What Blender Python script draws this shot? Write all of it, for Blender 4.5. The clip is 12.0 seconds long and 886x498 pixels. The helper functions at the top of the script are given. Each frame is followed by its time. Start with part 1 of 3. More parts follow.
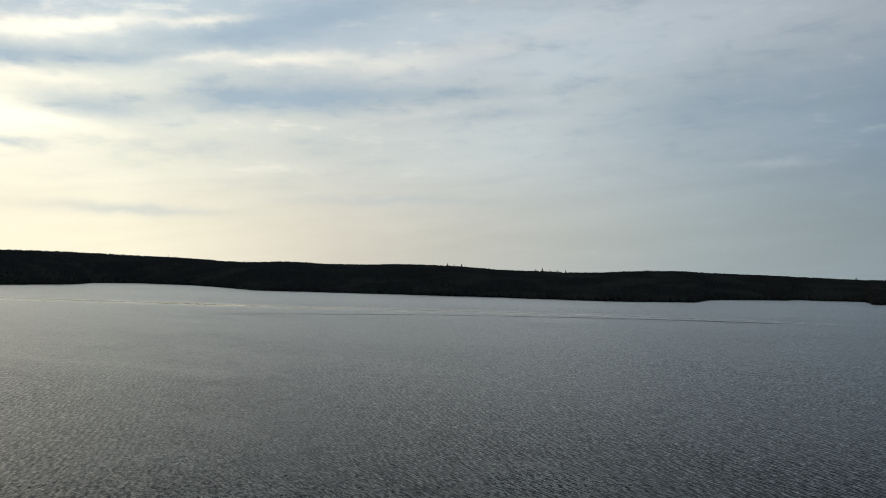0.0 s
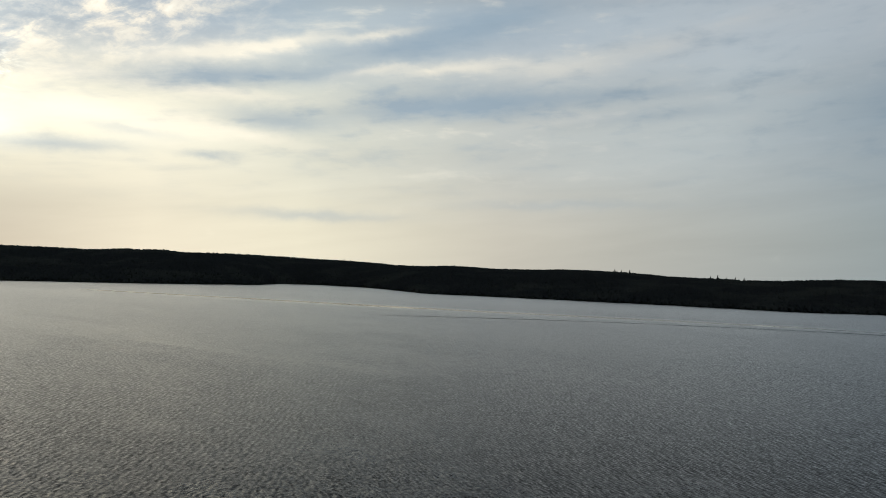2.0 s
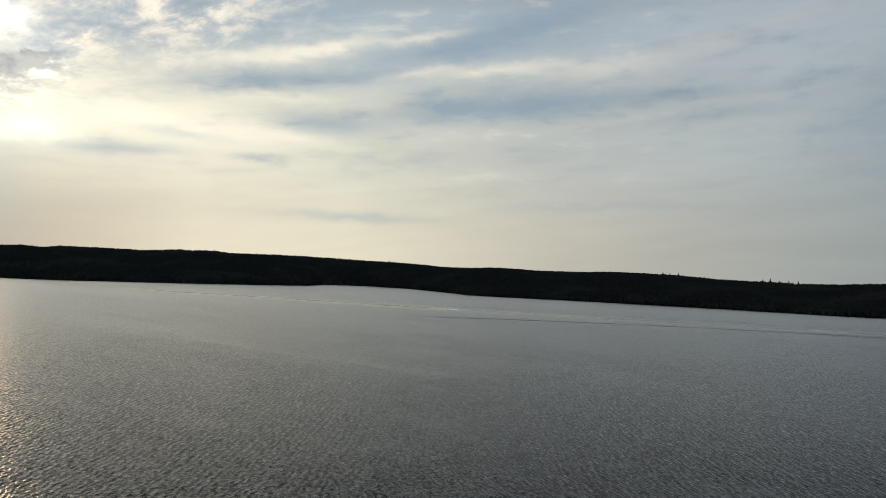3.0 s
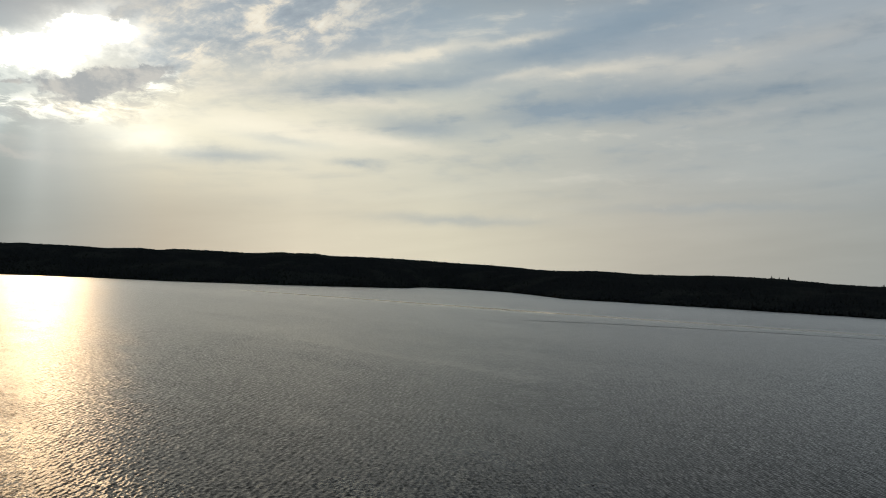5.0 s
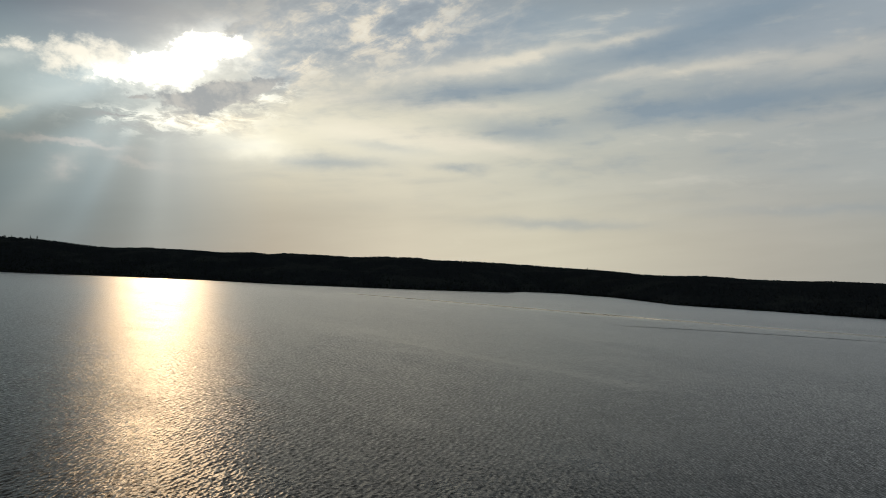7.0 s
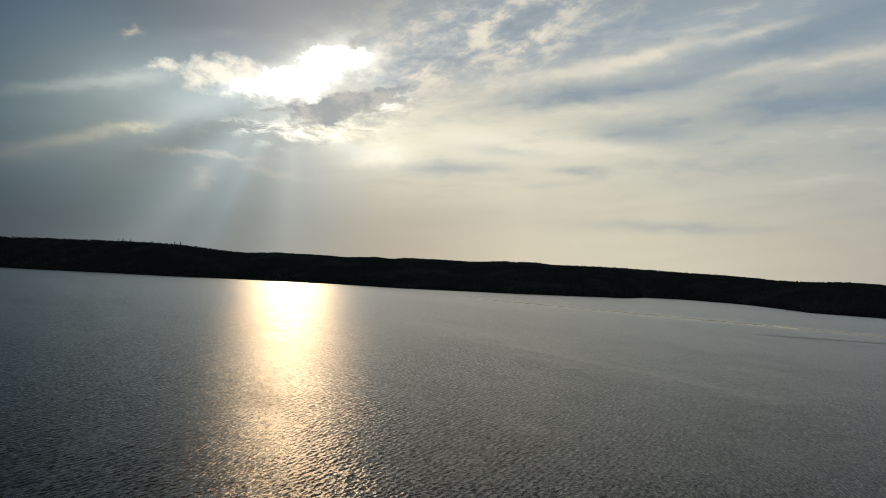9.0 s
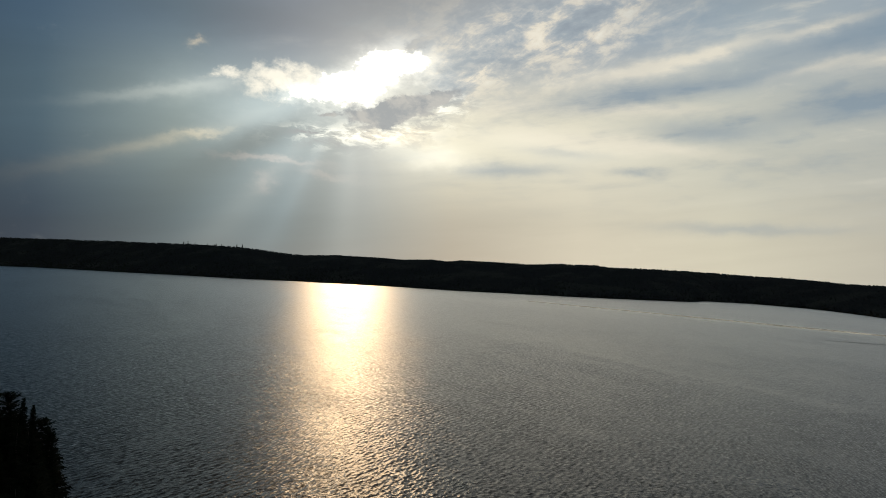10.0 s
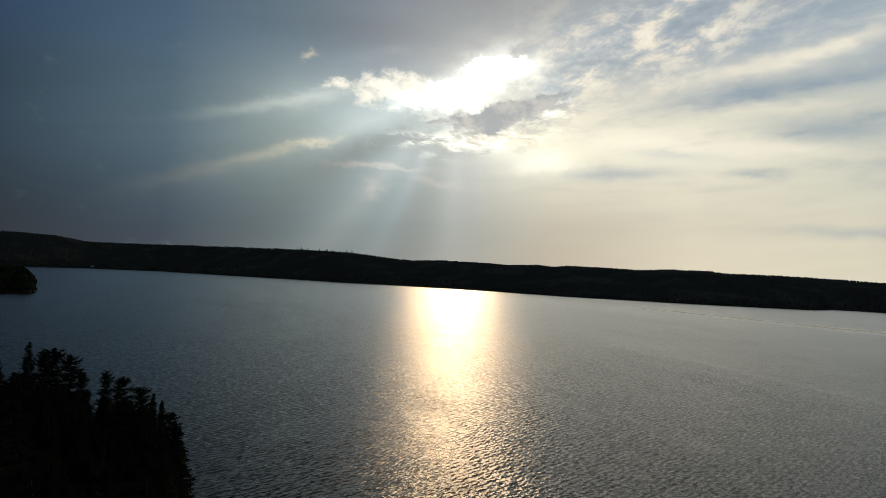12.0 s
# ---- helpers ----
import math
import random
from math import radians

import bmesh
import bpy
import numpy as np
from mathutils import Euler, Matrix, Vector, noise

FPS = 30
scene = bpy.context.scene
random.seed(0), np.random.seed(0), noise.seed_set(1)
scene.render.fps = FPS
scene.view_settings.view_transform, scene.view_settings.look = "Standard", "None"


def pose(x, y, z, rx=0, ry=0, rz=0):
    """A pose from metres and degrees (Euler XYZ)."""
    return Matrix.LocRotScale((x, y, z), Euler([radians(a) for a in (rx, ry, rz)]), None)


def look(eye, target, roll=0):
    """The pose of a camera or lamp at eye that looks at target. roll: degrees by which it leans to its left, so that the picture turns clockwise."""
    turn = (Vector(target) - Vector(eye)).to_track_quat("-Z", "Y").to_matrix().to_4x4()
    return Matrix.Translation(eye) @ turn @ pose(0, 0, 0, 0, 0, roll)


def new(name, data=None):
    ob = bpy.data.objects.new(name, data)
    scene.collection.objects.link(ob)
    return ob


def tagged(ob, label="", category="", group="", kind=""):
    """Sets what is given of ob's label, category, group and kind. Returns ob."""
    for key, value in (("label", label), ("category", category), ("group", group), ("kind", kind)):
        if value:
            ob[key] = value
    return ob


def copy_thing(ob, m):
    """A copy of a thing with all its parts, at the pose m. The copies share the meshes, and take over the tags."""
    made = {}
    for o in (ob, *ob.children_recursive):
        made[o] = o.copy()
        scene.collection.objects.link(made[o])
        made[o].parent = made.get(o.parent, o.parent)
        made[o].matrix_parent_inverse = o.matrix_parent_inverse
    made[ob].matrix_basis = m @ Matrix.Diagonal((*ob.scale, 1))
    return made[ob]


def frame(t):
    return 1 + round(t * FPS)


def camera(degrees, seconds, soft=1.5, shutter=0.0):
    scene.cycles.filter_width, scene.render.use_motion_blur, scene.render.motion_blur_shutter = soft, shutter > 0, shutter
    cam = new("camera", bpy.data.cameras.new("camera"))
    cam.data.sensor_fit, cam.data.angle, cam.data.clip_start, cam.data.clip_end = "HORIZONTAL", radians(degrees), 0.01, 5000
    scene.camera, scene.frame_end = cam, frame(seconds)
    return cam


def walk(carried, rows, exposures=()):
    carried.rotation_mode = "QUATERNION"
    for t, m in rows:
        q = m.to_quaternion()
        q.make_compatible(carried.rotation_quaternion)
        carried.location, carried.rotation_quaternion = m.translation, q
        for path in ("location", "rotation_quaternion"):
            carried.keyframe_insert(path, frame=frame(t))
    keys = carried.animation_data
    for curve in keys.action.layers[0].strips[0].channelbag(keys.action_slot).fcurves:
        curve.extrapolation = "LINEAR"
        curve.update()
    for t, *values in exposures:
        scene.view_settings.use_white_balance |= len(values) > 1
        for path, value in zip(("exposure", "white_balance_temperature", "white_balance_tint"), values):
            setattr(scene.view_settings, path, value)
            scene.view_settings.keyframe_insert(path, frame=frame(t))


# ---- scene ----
EYE = 50.0   # the camera hovers this high over the lake
cam = camera(62.6, 12.0, soft=0.9)
walk(cam, [
    (0.0, pose(0, 0, EYE, 91.29, -0.86, -0.04)),
    (0.5, pose(0, 0, EYE, 91.34, -1.09, 4.92)),
    (1.0, pose(0, 0, EYE, 91.38, -1.36, 10.22)),
    (1.5, pose(0, 0, EYE, 91.39, -1.40, 11.95)),
    (2.0, pose(0, 0, EYE, 91.42, -1.46, 12.86)),
    (2.5, pose(0, 0, EYE, 91.44, -1.58, 14.60)),
    (3.0, pose(0, 0, EYE, 91.46, -1.69, 16.39)),
    (5.0, pose(0, 0, EYE, 91.46, -1.87, 23.87)),
    (5.5, pose(0, 0, EYE, 91.48, -1.96, 25.86)),
    (6.0, pose(0, 0, EYE, 91.50, -2.01, 27.78)),
    (6.5, pose(0, 0, EYE, 91.50, -2.03, 29.80)),
    (7.0, pose(0, 0, EYE, 91.52, -2.02, 31.81)),
    (7.5, pose(0, 0, EYE, 91.50, -2.18, 34.23)),
    (9.5, pose(0, 0, EYE, 91.57, -2.19, 43.30)),
    (10.0, pose(0, 0, EYE, 91.58, -2.27, 45.54)),
    (10.5, pose(0, 0, EYE, 91.60, -2.29, 47.90)),
    (11.0, pose(0, 0, EYE, 91.58, -2.32, 50.01)),
    (11.5, pose(0, 0, EYE, 91.61, -2.37, 52.05)),
    (12.0, pose(0, 0, EYE, 91.65, -2.44, 53.82)),
], exposures=[(0, 0.52), (1.5, 0.37), (3, 0.18), (5.5, -0.04), (7.5, -0.14), (10, -0.10), (12, 0.02)])

# ---- sun and sky ----
SUN_AZ, SUN_EL = 52.9, 14.3   # degrees to the left of +y, degrees up


def toward(az, el):
    a, e = radians(az), radians(el)
    return Vector((-math.sin(a) * math.cos(e), math.cos(a) * math.cos(e), math.sin(e)))


sun = new("sun", bpy.data.lights.new("sun", "SUN"))
sun.data.energy, sun.data.angle, sun.data.color = 0.150, radians(3.0), (1.0, 0.66, 0.35)
sun.matrix_world = look((0, 0, 0), -toward(SUN_AZ, SUN_EL))


class Tree:
    """Short ways to write shader nodes."""

    def __init__(self, tree):
        self.t = tree
        tree.nodes.clear()

    def put(self, socket, value):
        if isinstance(value, bpy.types.NodeSocket):
            self.t.links.new(value, socket)
        else:
            socket.default_value = value

    def node(self, kind, **sets):
        n = self.t.nodes.new(kind)
        for k, v in sets.items():
            setattr(n, k, v)
        return n

    def m(self, op, a, b=None, c=None, clamp=False):
        n = self.node("ShaderNodeMath", operation=op, use_clamp=clamp)
        for i, v in enumerate((a, b, c)):
            if v is not None:
                self.put(n.inputs[i], v)
        return n.outputs[0]

    def add(self, *v):
        s = v[0]
        for w in v[1:]:
            s = self.m("ADD", s, w)
        return s

    def mul(self, *v):
        s = v[0]
        for w in v[1:]:
            s = self.m("MULTIPLY", s, w)
        return s

    def vec(self, x, y, z=0.0):
        n = self.node("ShaderNodeCombineXYZ")
        for i, v in enumerate((x, y, z)):
            self.put(n.inputs[i], v)
        return n.outputs[0]

    def noise(self, vector, scale, detail=3.0, rough=0.5, distort=0.0, kind="FBM"):
        n = self.node("ShaderNodeTexNoise", noise_dimensions="3D", noise_type=kind)
        n.normalize = True
        self.put(n.inputs["Vector"], vector)
        for k, v in (("Scale", scale), ("Detail", detail), ("Roughness", rough), ("Distortion", distort)):
            self.put(n.inputs[k], v)
        return n.outputs["Fac"]

    def ramp(self, fac, stops, mode="LINEAR"):
        n = self.node("ShaderNodeValToRGB")
        n.color_ramp.interpolation = mode
        el = n.color_ramp.elements
        while len(el) < len(stops):
            el.new(0.5)
        for e, (p, c) in zip(el, stops):
            e.position = p
            e.color = (*c, 1) if len(c) == 3 else c
        self.put(n.inputs[0], fac)
        return n.outputs[0]

    def span(self, v, a, b, c=0.0, d=1.0, smooth=True):
        n = self.node("ShaderNodeMapRange", interpolation_type="SMOOTHSTEP" if smooth else "LINEAR")
        for i, w in enumerate((v, a, b, c, d)):
            self.put(n.inputs[i], w)
        return n.outputs[0]

    def mix(self, fac, a, b, blend="MIX"):
        n = self.node("ShaderNodeMix", data_type="RGBA", blend_type=blend)
        n.clamp_factor = True
        self.put(n.inputs[0], fac)
        for i, v in ((6, a), (7, b)):
            self.put(n.inputs[i], (*v, 1) if isinstance(v, tuple) and len(v) == 3 else v)
        return n.outputs[2]

    def vmath(self, op, a, b):
        n = self.node("ShaderNodeVectorMath", operation=op)
        self.put(n.inputs[0], a)
        self.put(n.inputs[1], b)
        return n.outputs["Value"] if op in ("DOT_PRODUCT", "LENGTH") else n.outputs[0]

    def scaled(self, colour, k):
        n = self.node("ShaderNodeVectorMath", operation="SCALE")
        self.put(n.inputs[0], colour)
        self.put(n.inputs["Scale"], k)
        return n.outputs[0]


def lin(r, g, b):
    """A screen colour of 0 to 255 as linear light."""
    return tuple((c / 255 / 12.92 if c < 10 else ((c / 255 + 0.055) / 1.055) ** 2.4) for c in (r, g, b))


def build_sky():
    world = bpy.data.worlds.new("evening_sky")
    scene.world = world
    world.use_nodes = True
    n = Tree(world.node_tree)
    way = n.node("ShaderNodeTexCoord").outputs["Generated"]
    xyz = n.node("ShaderNodeSeparateXYZ")
    n.put(xyz.inputs[0], way)
    x, y, z = xyz.outputs
    deg = 180 / math.pi
    east = n.mul(n.m("ARCTAN2", x, y), deg)                      # degrees to the right of +y
    up = n.mul(n.m("ARCSINE", z), deg)
    # the cloud sheet, flattened out as seen from below
    flat = n.m("DIVIDE", 1.0, n.add(n.m("MAXIMUM", z, 0.0), 0.16))
    sheet = n.vec(n.mul(x, flat), n.mul(y, flat), 0.0)
    polar = n.vec(n.mul(east, 0.1), n.mul(up, 0.3), 0.0)
    # edges wander
    soft = n.noise(polar, 1.1, 3.0, 0.5)
    soft2 = n.noise(n.vec(n.mul(east, 0.1), n.mul(up, 0.3), 7.0), 1.1, 3.0, 0.5)
    fine = n.noise(n.vec(n.mul(east, 0.25), n.mul(up, 0.4), 3.0), 1.6, 6.0, 0.62)
    fine2 = n.noise(n.vec(n.mul(east, 0.25), n.mul(up, 0.4), 11.0), 1.6, 6.0, 0.62)
    es = n.add(east, n.mul(n.add(soft, -0.5), 3.0), n.mul(n.add(fine, -0.5), 2.4))
    us = n.add(up, n.mul(n.add(soft2, -0.5), 0.7), n.mul(n.add(fine2, -0.5), 1.0))
    er = n.add(east, n.mul(n.add(fine, -0.5), 3.6))
    ur = n.add(up, n.mul(n.add(fine2, -0.5), 2.4))

    def blob(az, el, half_w, half_h, tilt=0.0, ragged=False, sharp=1.0):
        """An ellipse in the sky that fades outwards; tilt: degrees by which its right end rises."""
        e, u = (er, ur) if ragged else (es, us)
        c, s = math.cos(radians(tilt)), math.sin(radians(tilt))
        de, du = n.add(e, az), n.add(u, -el)
        p = n.mul(n.add(n.mul(de, c), n.mul(du, s)), 1 / half_w)
        q = n.mul(n.add(n.mul(du, c), n.mul(de, -s)), 1 / half_h)
        d2 = n.add(n.mul(p, p), n.mul(q, q))
        return n.m("EXPONENT", n.mul(d2, -sharp))

    # the veil of cloud: colour along the horizon at three heights
    along = n.span(east, -90.0, 40.0, 0.0, 1.0, smooth=False)

    def row(*stops):
        return n.ramp(along, [((90 - az) / 130, lin(*c) if az < 62 else lin(c[0] * 1.03, c[1], c[2] * 0.95)) for az, c in stops])

    low = row((88, (22, 35, 50)), (75, (38, 63, 88)), (66, (82, 107, 124)), (58, (114, 134, 143)), (52, (142, 151, 152)),
              (45, (178, 172, 158)), (35, (216, 208, 187)), (24, (218, 212, 190)), (8, (184, 180, 168)), (-8, (158, 161, 157)),
              (-20, (137, 147, 149)), (-33, (115, 127, 133)))
    mid = row((88, (32, 52, 74)), (75, (70, 96, 116)), (66, (128, 148, 156)), (58, (152, 171, 177)), (52, (182, 188, 186)),
              (45, (230, 225, 202)), (35, (230, 225, 204)), (24, (205, 205, 191)), (8, (176, 180, 177)), (-8, (164, 172, 174)),
              (-20, (138, 150, 158)), (-33, (110, 126, 140)))
    high = row((88, (36, 60, 92)), (75, (62, 90, 118)), (66, (93, 118, 141)), (58, (120, 132, 148)), (52, (128, 136, 148)),
               (45, (160, 166, 172)), (35, (172, 179, 184)), (24, (166, 178, 184)), (8, (160, 171, 179)), (-8, (163, 173, 180)),
               (-20, (152, 161, 168)), (-33, (136, 145, 153)))
    veil = n.mix(n.span(up, 2.0, 10.0), low, mid)
    veil = n.mix(n.span(up, 11.0, 18.0), veil, high)
    # the unseen sky above the view, darkened so that the water reflects less
    over = row((88, (8, 10, 14)), (66, (12, 12, 14)), (50, (24, 21, 20)), (34, (36, 32, 27)), (22, (52, 48, 42)), (8, (61, 60, 58)), (-8, (58, 62, 68)), (-33, (32, 40, 50)))
    veil = n.mix(n.span(up, 18.5, 26.0), veil, over)
    # the unseen sky behind the camera: even grey cloud, set to light the facing slopes
    behind = n.span(n.m("ABSOLUTE", n.add(east, 25.0)), 84.0, 135.0)
    veil = n.mix(behind, veil, lin(92, 101, 112))

    # thicker, bluish streaks
    shade, light, tone = [], [], []

    def streak(amount, *where, **how):
        (shade if amount < 0 else light).append(n.mul(blob(*where, **how), abs(amount)))

    streak(-0.75, 30.5, 13.85, 7.0, 0.8, 6)
    streak(-0.40, 22.0, 14.7, 4.5, 0.7, 8)
    streak(-0.65, 26.2, 10.9, 4.2, 0.9, -3)
    streak(-0.55, 17.5, 11.8, 5.0, 0.9, 4)
    streak(-0.80, 10.5, 12.7, 7.0, 1.1, -1)
    streak(-0.45, 0.0, 13.3, 7.0, 0.6, 3)
    streak(-0.90, 10.0, 18.7, 6.5, 1.3, 10)
    streak(-0.65, 27.5, 18.6, 5.5, 1.1, 14)
    streak(-0.60, 17.0, 16.7, 4.5, 0.7, 8)
    streak(-0.60, 41.0, 7.9, 4.4, 0.6, 3)
    streak(-0.50, 31.2, 7.85, 1.9, 0.26, 0)
    streak(-0.42, 23.0, 3.75, 6.0, 0.42, 0)
    streak(-0.25, 4.0, 5.0, 8.0, 0.35, 1)
    streak(-0.30, -3.0, 11.8, 6.0, 0.5, 4)
    streak(-0.35, -20.0, 12.0, 7.0, 1.8, 10)
    streak(-0.35, 36.5, 9.3, 3.0, 0.4, -6)
    # thinner, bright ones
    streak(0.80, 31.0, 15.4, 7.5, 0.50, 10)
    streak(0.70, 32.0, 12.6, 6.0, 0.40, -2)
    streak(0.60, 19.0, 14.95, 3.0, 0.30, 11)
    streak(0.70, 12.5, 15.35, 5.5, 0.50, 5)
    streak(0.60, 4.0, 15.5, 5.0, 0.80, 4)
    streak(0.50, -4.0, 16.9, 5.0, 0.80, 6)
    streak(0.60, 18.0, 17.75, 3.8, 0.28, 8)
    streak(0.45, 25.0, 16.9, 3.5, 0.40, 14)
    streak(0.45, 3.0, 11.6, 4.5, 0.45, 5)
    streak(0.60, 29.0, 9.7, 5.0, 0.55, -9)
    streak(0.55, 37.0, 10.3, 6.0, 0.90, -7)
    streak(0.60, 40.8, 12.7, 2.4, 0.60, 6)
    streak(0.35, -24.5, 7.6, 2.6, 0.28, 3)
    streak(0.35, -11.0, 18.3, 3.0, 0.7, 8)
    # ripples over all of it
    sheet_fine = n.noise(sheet, 3.4, 7.0, 0.58, 0.15)
    high_up = n.span(up, 3.0, 12.0)
    comb = n.noise(n.vec(n.add(n.mul(east, 0.055), n.mul(up, 0.006)), n.add(n.mul(up, 0.42), n.mul(east, -0.045)), 1.5), 1.0, 6.0, 0.55, 0.25)
    flock = n.noise(n.vec(n.mul(east, 0.13), n.mul(up, 0.4), 15.0), 2.0, 5.0, 0.55, 0.2)
    thick = n.add(n.mul(n.add(comb, -0.5), n.span(east, -20.0, 5.0, 0.85, 0.4)), n.mul(n.add(sheet_fine, -0.5), 0.5), n.mul(n.add(flock, -0.5), n.span(east, -42.0, 0.0, 0.3, 1.2)))
    shade.append(n.mul(n.span(thick, 0.02, -0.36), high_up, n.span(east, -30.0, -5.0, 0.65, 0.38)))
    light.append(n.mul(n.span(thick, 0.05, 0.36), high_up, n.span(east, -5.0, 25.0, 0.55, 0.35)))
    right_of = n.span(east, -64.0, -48.0)
    bluish = n.mix(n.span(east, -20.0, 25.0), lin(140, 158, 172), lin(108, 128, 144))
    cream = n.mix(n.span(east, -25.0, 15.0), lin(238, 230, 210), lin(166, 171, 174))
    veil = n.mix(n.mul(n.m("MINIMUM", n.add(*light), 0.85), right_of), veil, cream)
    veil = n.mix(n.mul(n.m("MINIMUM", n.add(*shade), 0.9), right_of), veil, bluish)
    # broken cloud beside the gap: thin edges glow, thick parts are grey
    def billows(seed, size, tilt=0.10):
        return n.noise(n.vec(n.add(n.mul(east, 0.13), n.mul(up, -0.10)), n.add(n.mul(up, 0.22), n.mul(east, -tilt * 0.30)), seed), size, 7.0, 0.60, 0.35)

    broken = billows(5.0, 2.3)
    lumps = n.add(n.mul(n.add(broken, -0.5), 1.0), n.mul(n.add(n.noise(n.vec(n.mul(east, 0.35), n.mul(up, 0.6), 9.0), 2.0, 5.0, 0.6, 0.3), -0.5), 0.45))
    puffs = n.m("MINIMUM", n.add(blob(38.0, 18.2, 9.0, 3.4, 10), n.mul(blob(45.0, 14.6, 3.0, 1.9, 35), 0.9)), 1.0)
    veil = n.mix(n.mul(puffs, 0.92), veil, n.ramp(n.span(lumps, -0.24, 0.22, smooth=False), [
        (0.0, lin(252, 246, 228)), (0.26, lin(238, 229, 210)), (0.46, lin(190, 193, 192)), (0.66, lin(158, 170, 179)), (1.0, lin(138, 151, 164))]))
    # the dark bank over the gap, and grey under it
    tone.append(n.mul(blob(61.0, 18.3, 9.0, 2.0, -3), -0.45))
    tone.append(n.mul(blob(50.0, 19.6, 6.0, 1.4, 4), -0.30))
    tone.append(n.mul(blob(60.0, 9.2, 4.5, 0.9, 25), -0.40))
    # shafts that fan out from the sun
    de, du = n.add(east, SUN_AZ), n.add(up, -SUN_EL)
    fan = n.m("ARCTAN2", de, n.mul(du, -1.0))                    # 0 straight down, minus to the left
    reach = n.m("SQRT", n.add(n.mul(de, de), n.mul(du, du)))
    shafts = n.mul(n.add(n.noise(n.vec(n.mul(fan, 1.7), n.mul(reach, 0.012), 4.0), 1.0, 2.5, 0.55), -0.5), 0.5)

    def shaft(at, half, amount):
        d = n.mul(n.add(fan, -at), 1 / half)
        return n.mul(n.m("EXPONENT", n.mul(d, d, -1.0)), amount)

    beams = n.add(shafts, shaft(-0.69, 0.10, 0.04), shaft(-0.96, 0.13, -0.32), shaft(-0.46, 0.06, 0.14), shaft(-0.28, 0.13, -0.22),
                  shaft(-0.03, 0.10, 0.03), shaft(-1.32, 0.08, 0.12))
    fan_mask = n.mul(n.span(reach, 3.0, 7.0), n.span(du, -0.5, -3.0), n.span(fan, 0.75, 0.2), n.span(reach, 32.0, 9.0))
    tone.append(n.mul(fan_mask, beams))
    tone.append(n.mul(n.add(comb, -0.5), 0.35))
    veil = n.scaled(veil, n.m("POWER", 2.0, n.add(*tone)))

    # glow round the sun
    cos_sun = n.vmath("DOT_PRODUCT", way, tuple(toward(51.5, 14.3)))
    off = n.mul(n.m("ARCCOSINE", n.m("MINIMUM", cos_sun, 1.0)), deg)
    glow = n.add(n.m("EXPONENT", n.mul(off, -1 / 4.5)), n.mul(n.m("EXPONENT", n.mul(off, -1 / 14.0)), 0.12))
    veil = n.mix(1.0, veil, n.scaled((0.94, 0.90, 0.74), n.mul(glow, 0.42)), "ADD")

    # the lit air in the shafts
    beam = n.add(shaft(-0.69, 0.09, 0.05), shaft(-0.02, 0.10, 0.02), shaft(-1.17, 0.05, 0.03))
    veil = n.mix(1.0, veil, n.scaled((1.0, 0.88, 0.66), n.mul(fan_mask, beam)), "ADD")

    # lit cloud, warm
    def lit(amount, colour, *where, **how):
        return n.scaled(colour, n.mul(blob(*where, **how), amount))

    warm = (1.0, 0.72, 0.36)
    rose = (1.0, 0.66, 0.50)
    pale = (1.0, 0.95, 0.78)
    for s in (lit(0.12, warm, 67.5, 8.45, 3.8, 0.42, 18), lit(0.26, warm, 64.2, 9.4, 1.9, 0.30, 15, ragged=True),
              lit(0.035, warm, 73.0, 6.5, 4.5, 0.6, 19), lit(0.20, rose, 59.0, 7.75, 3.4, 0.26, -2, ragged=True),
              lit(0.13, rose, 59.6, 6.1, 1.1, 0.55, 25, ragged=True), lit(0.10, rose, 55.0, 6.9, 2.0, 0.3, -4, ragged=True),
              lit(0.14, pale, 68.0, 12.0, 4.5, 0.35, 13), lit(0.16, pale, 64.0, 12.8, 3.0, 0.7, 14),
              lit(0.30, warm, 65.0, 16.1, 0.5, 0.22, 0, ragged=True), lit(0.20, (0.86, 0.94, 0.90), 60.0, 11.4, 4.0, 1.6, 20), lit(0.09, (0.80, 0.94, 1.0), 65.0, 13.0, 4.5, 1.6, 15),
              lit(0.30, warm, 50.0, 10.2, 4.0, 0.6, 0, ragged=True), lit(0.36, pale, 46.6, 8.7, 3.0, 0.95, 0),
              lit(0.10, pale, 39.0, 10.0, 7.0, 1.3, -6)):
        veil = n.mix(1.0, veil, s, "ADD")
    # shreds of bright and grey under the gap
    shred = n.noise(n.vec(n.mul(east, 0.3), n.mul(up, 0.75), 21.0), 1.7, 6.0, 0.62, 0.4)
    curd = n.noise(n.vec(n.mul(east, 0.36), n.mul(up, 0.46), 33.0), 1.5, 6.0, 0.6, 0.2)
    under = n.add(blob(52.6, 10.1, 4.5, 0.9, 4), n.mul(blob(46.6, 12.2, 2.6, 1.2, 14), 0.9), n.mul(blob(56.5, 10.2, 1.6, 0.35, 0), 0.8))
    veil = n.mix(n.mul(under, n.span(shred, 0.50, 0.38, 0.0, 0.75)), veil, lin(168, 170, 172))
    veil = n.mix(1.0, veil, n.scaled(pale, n.mul(under, n.span(shred, 0.48, 0.60, 0.0, 0.55))), "ADD")

    # the lit thin cloud beside the gap, broken by grey
    lobe = n.add(blob(58.2, 13.7, 3.2, 1.4, 10, ragged=True), n.mul(blob(62.0, 13.9, 1.6, 0.7, 10, ragged=True), 0.7))
    tatter = n.add(lobe, n.mul(n.add(curd, -0.5), 2.4), n.mul(n.add(fine, -0.5), 0.9))
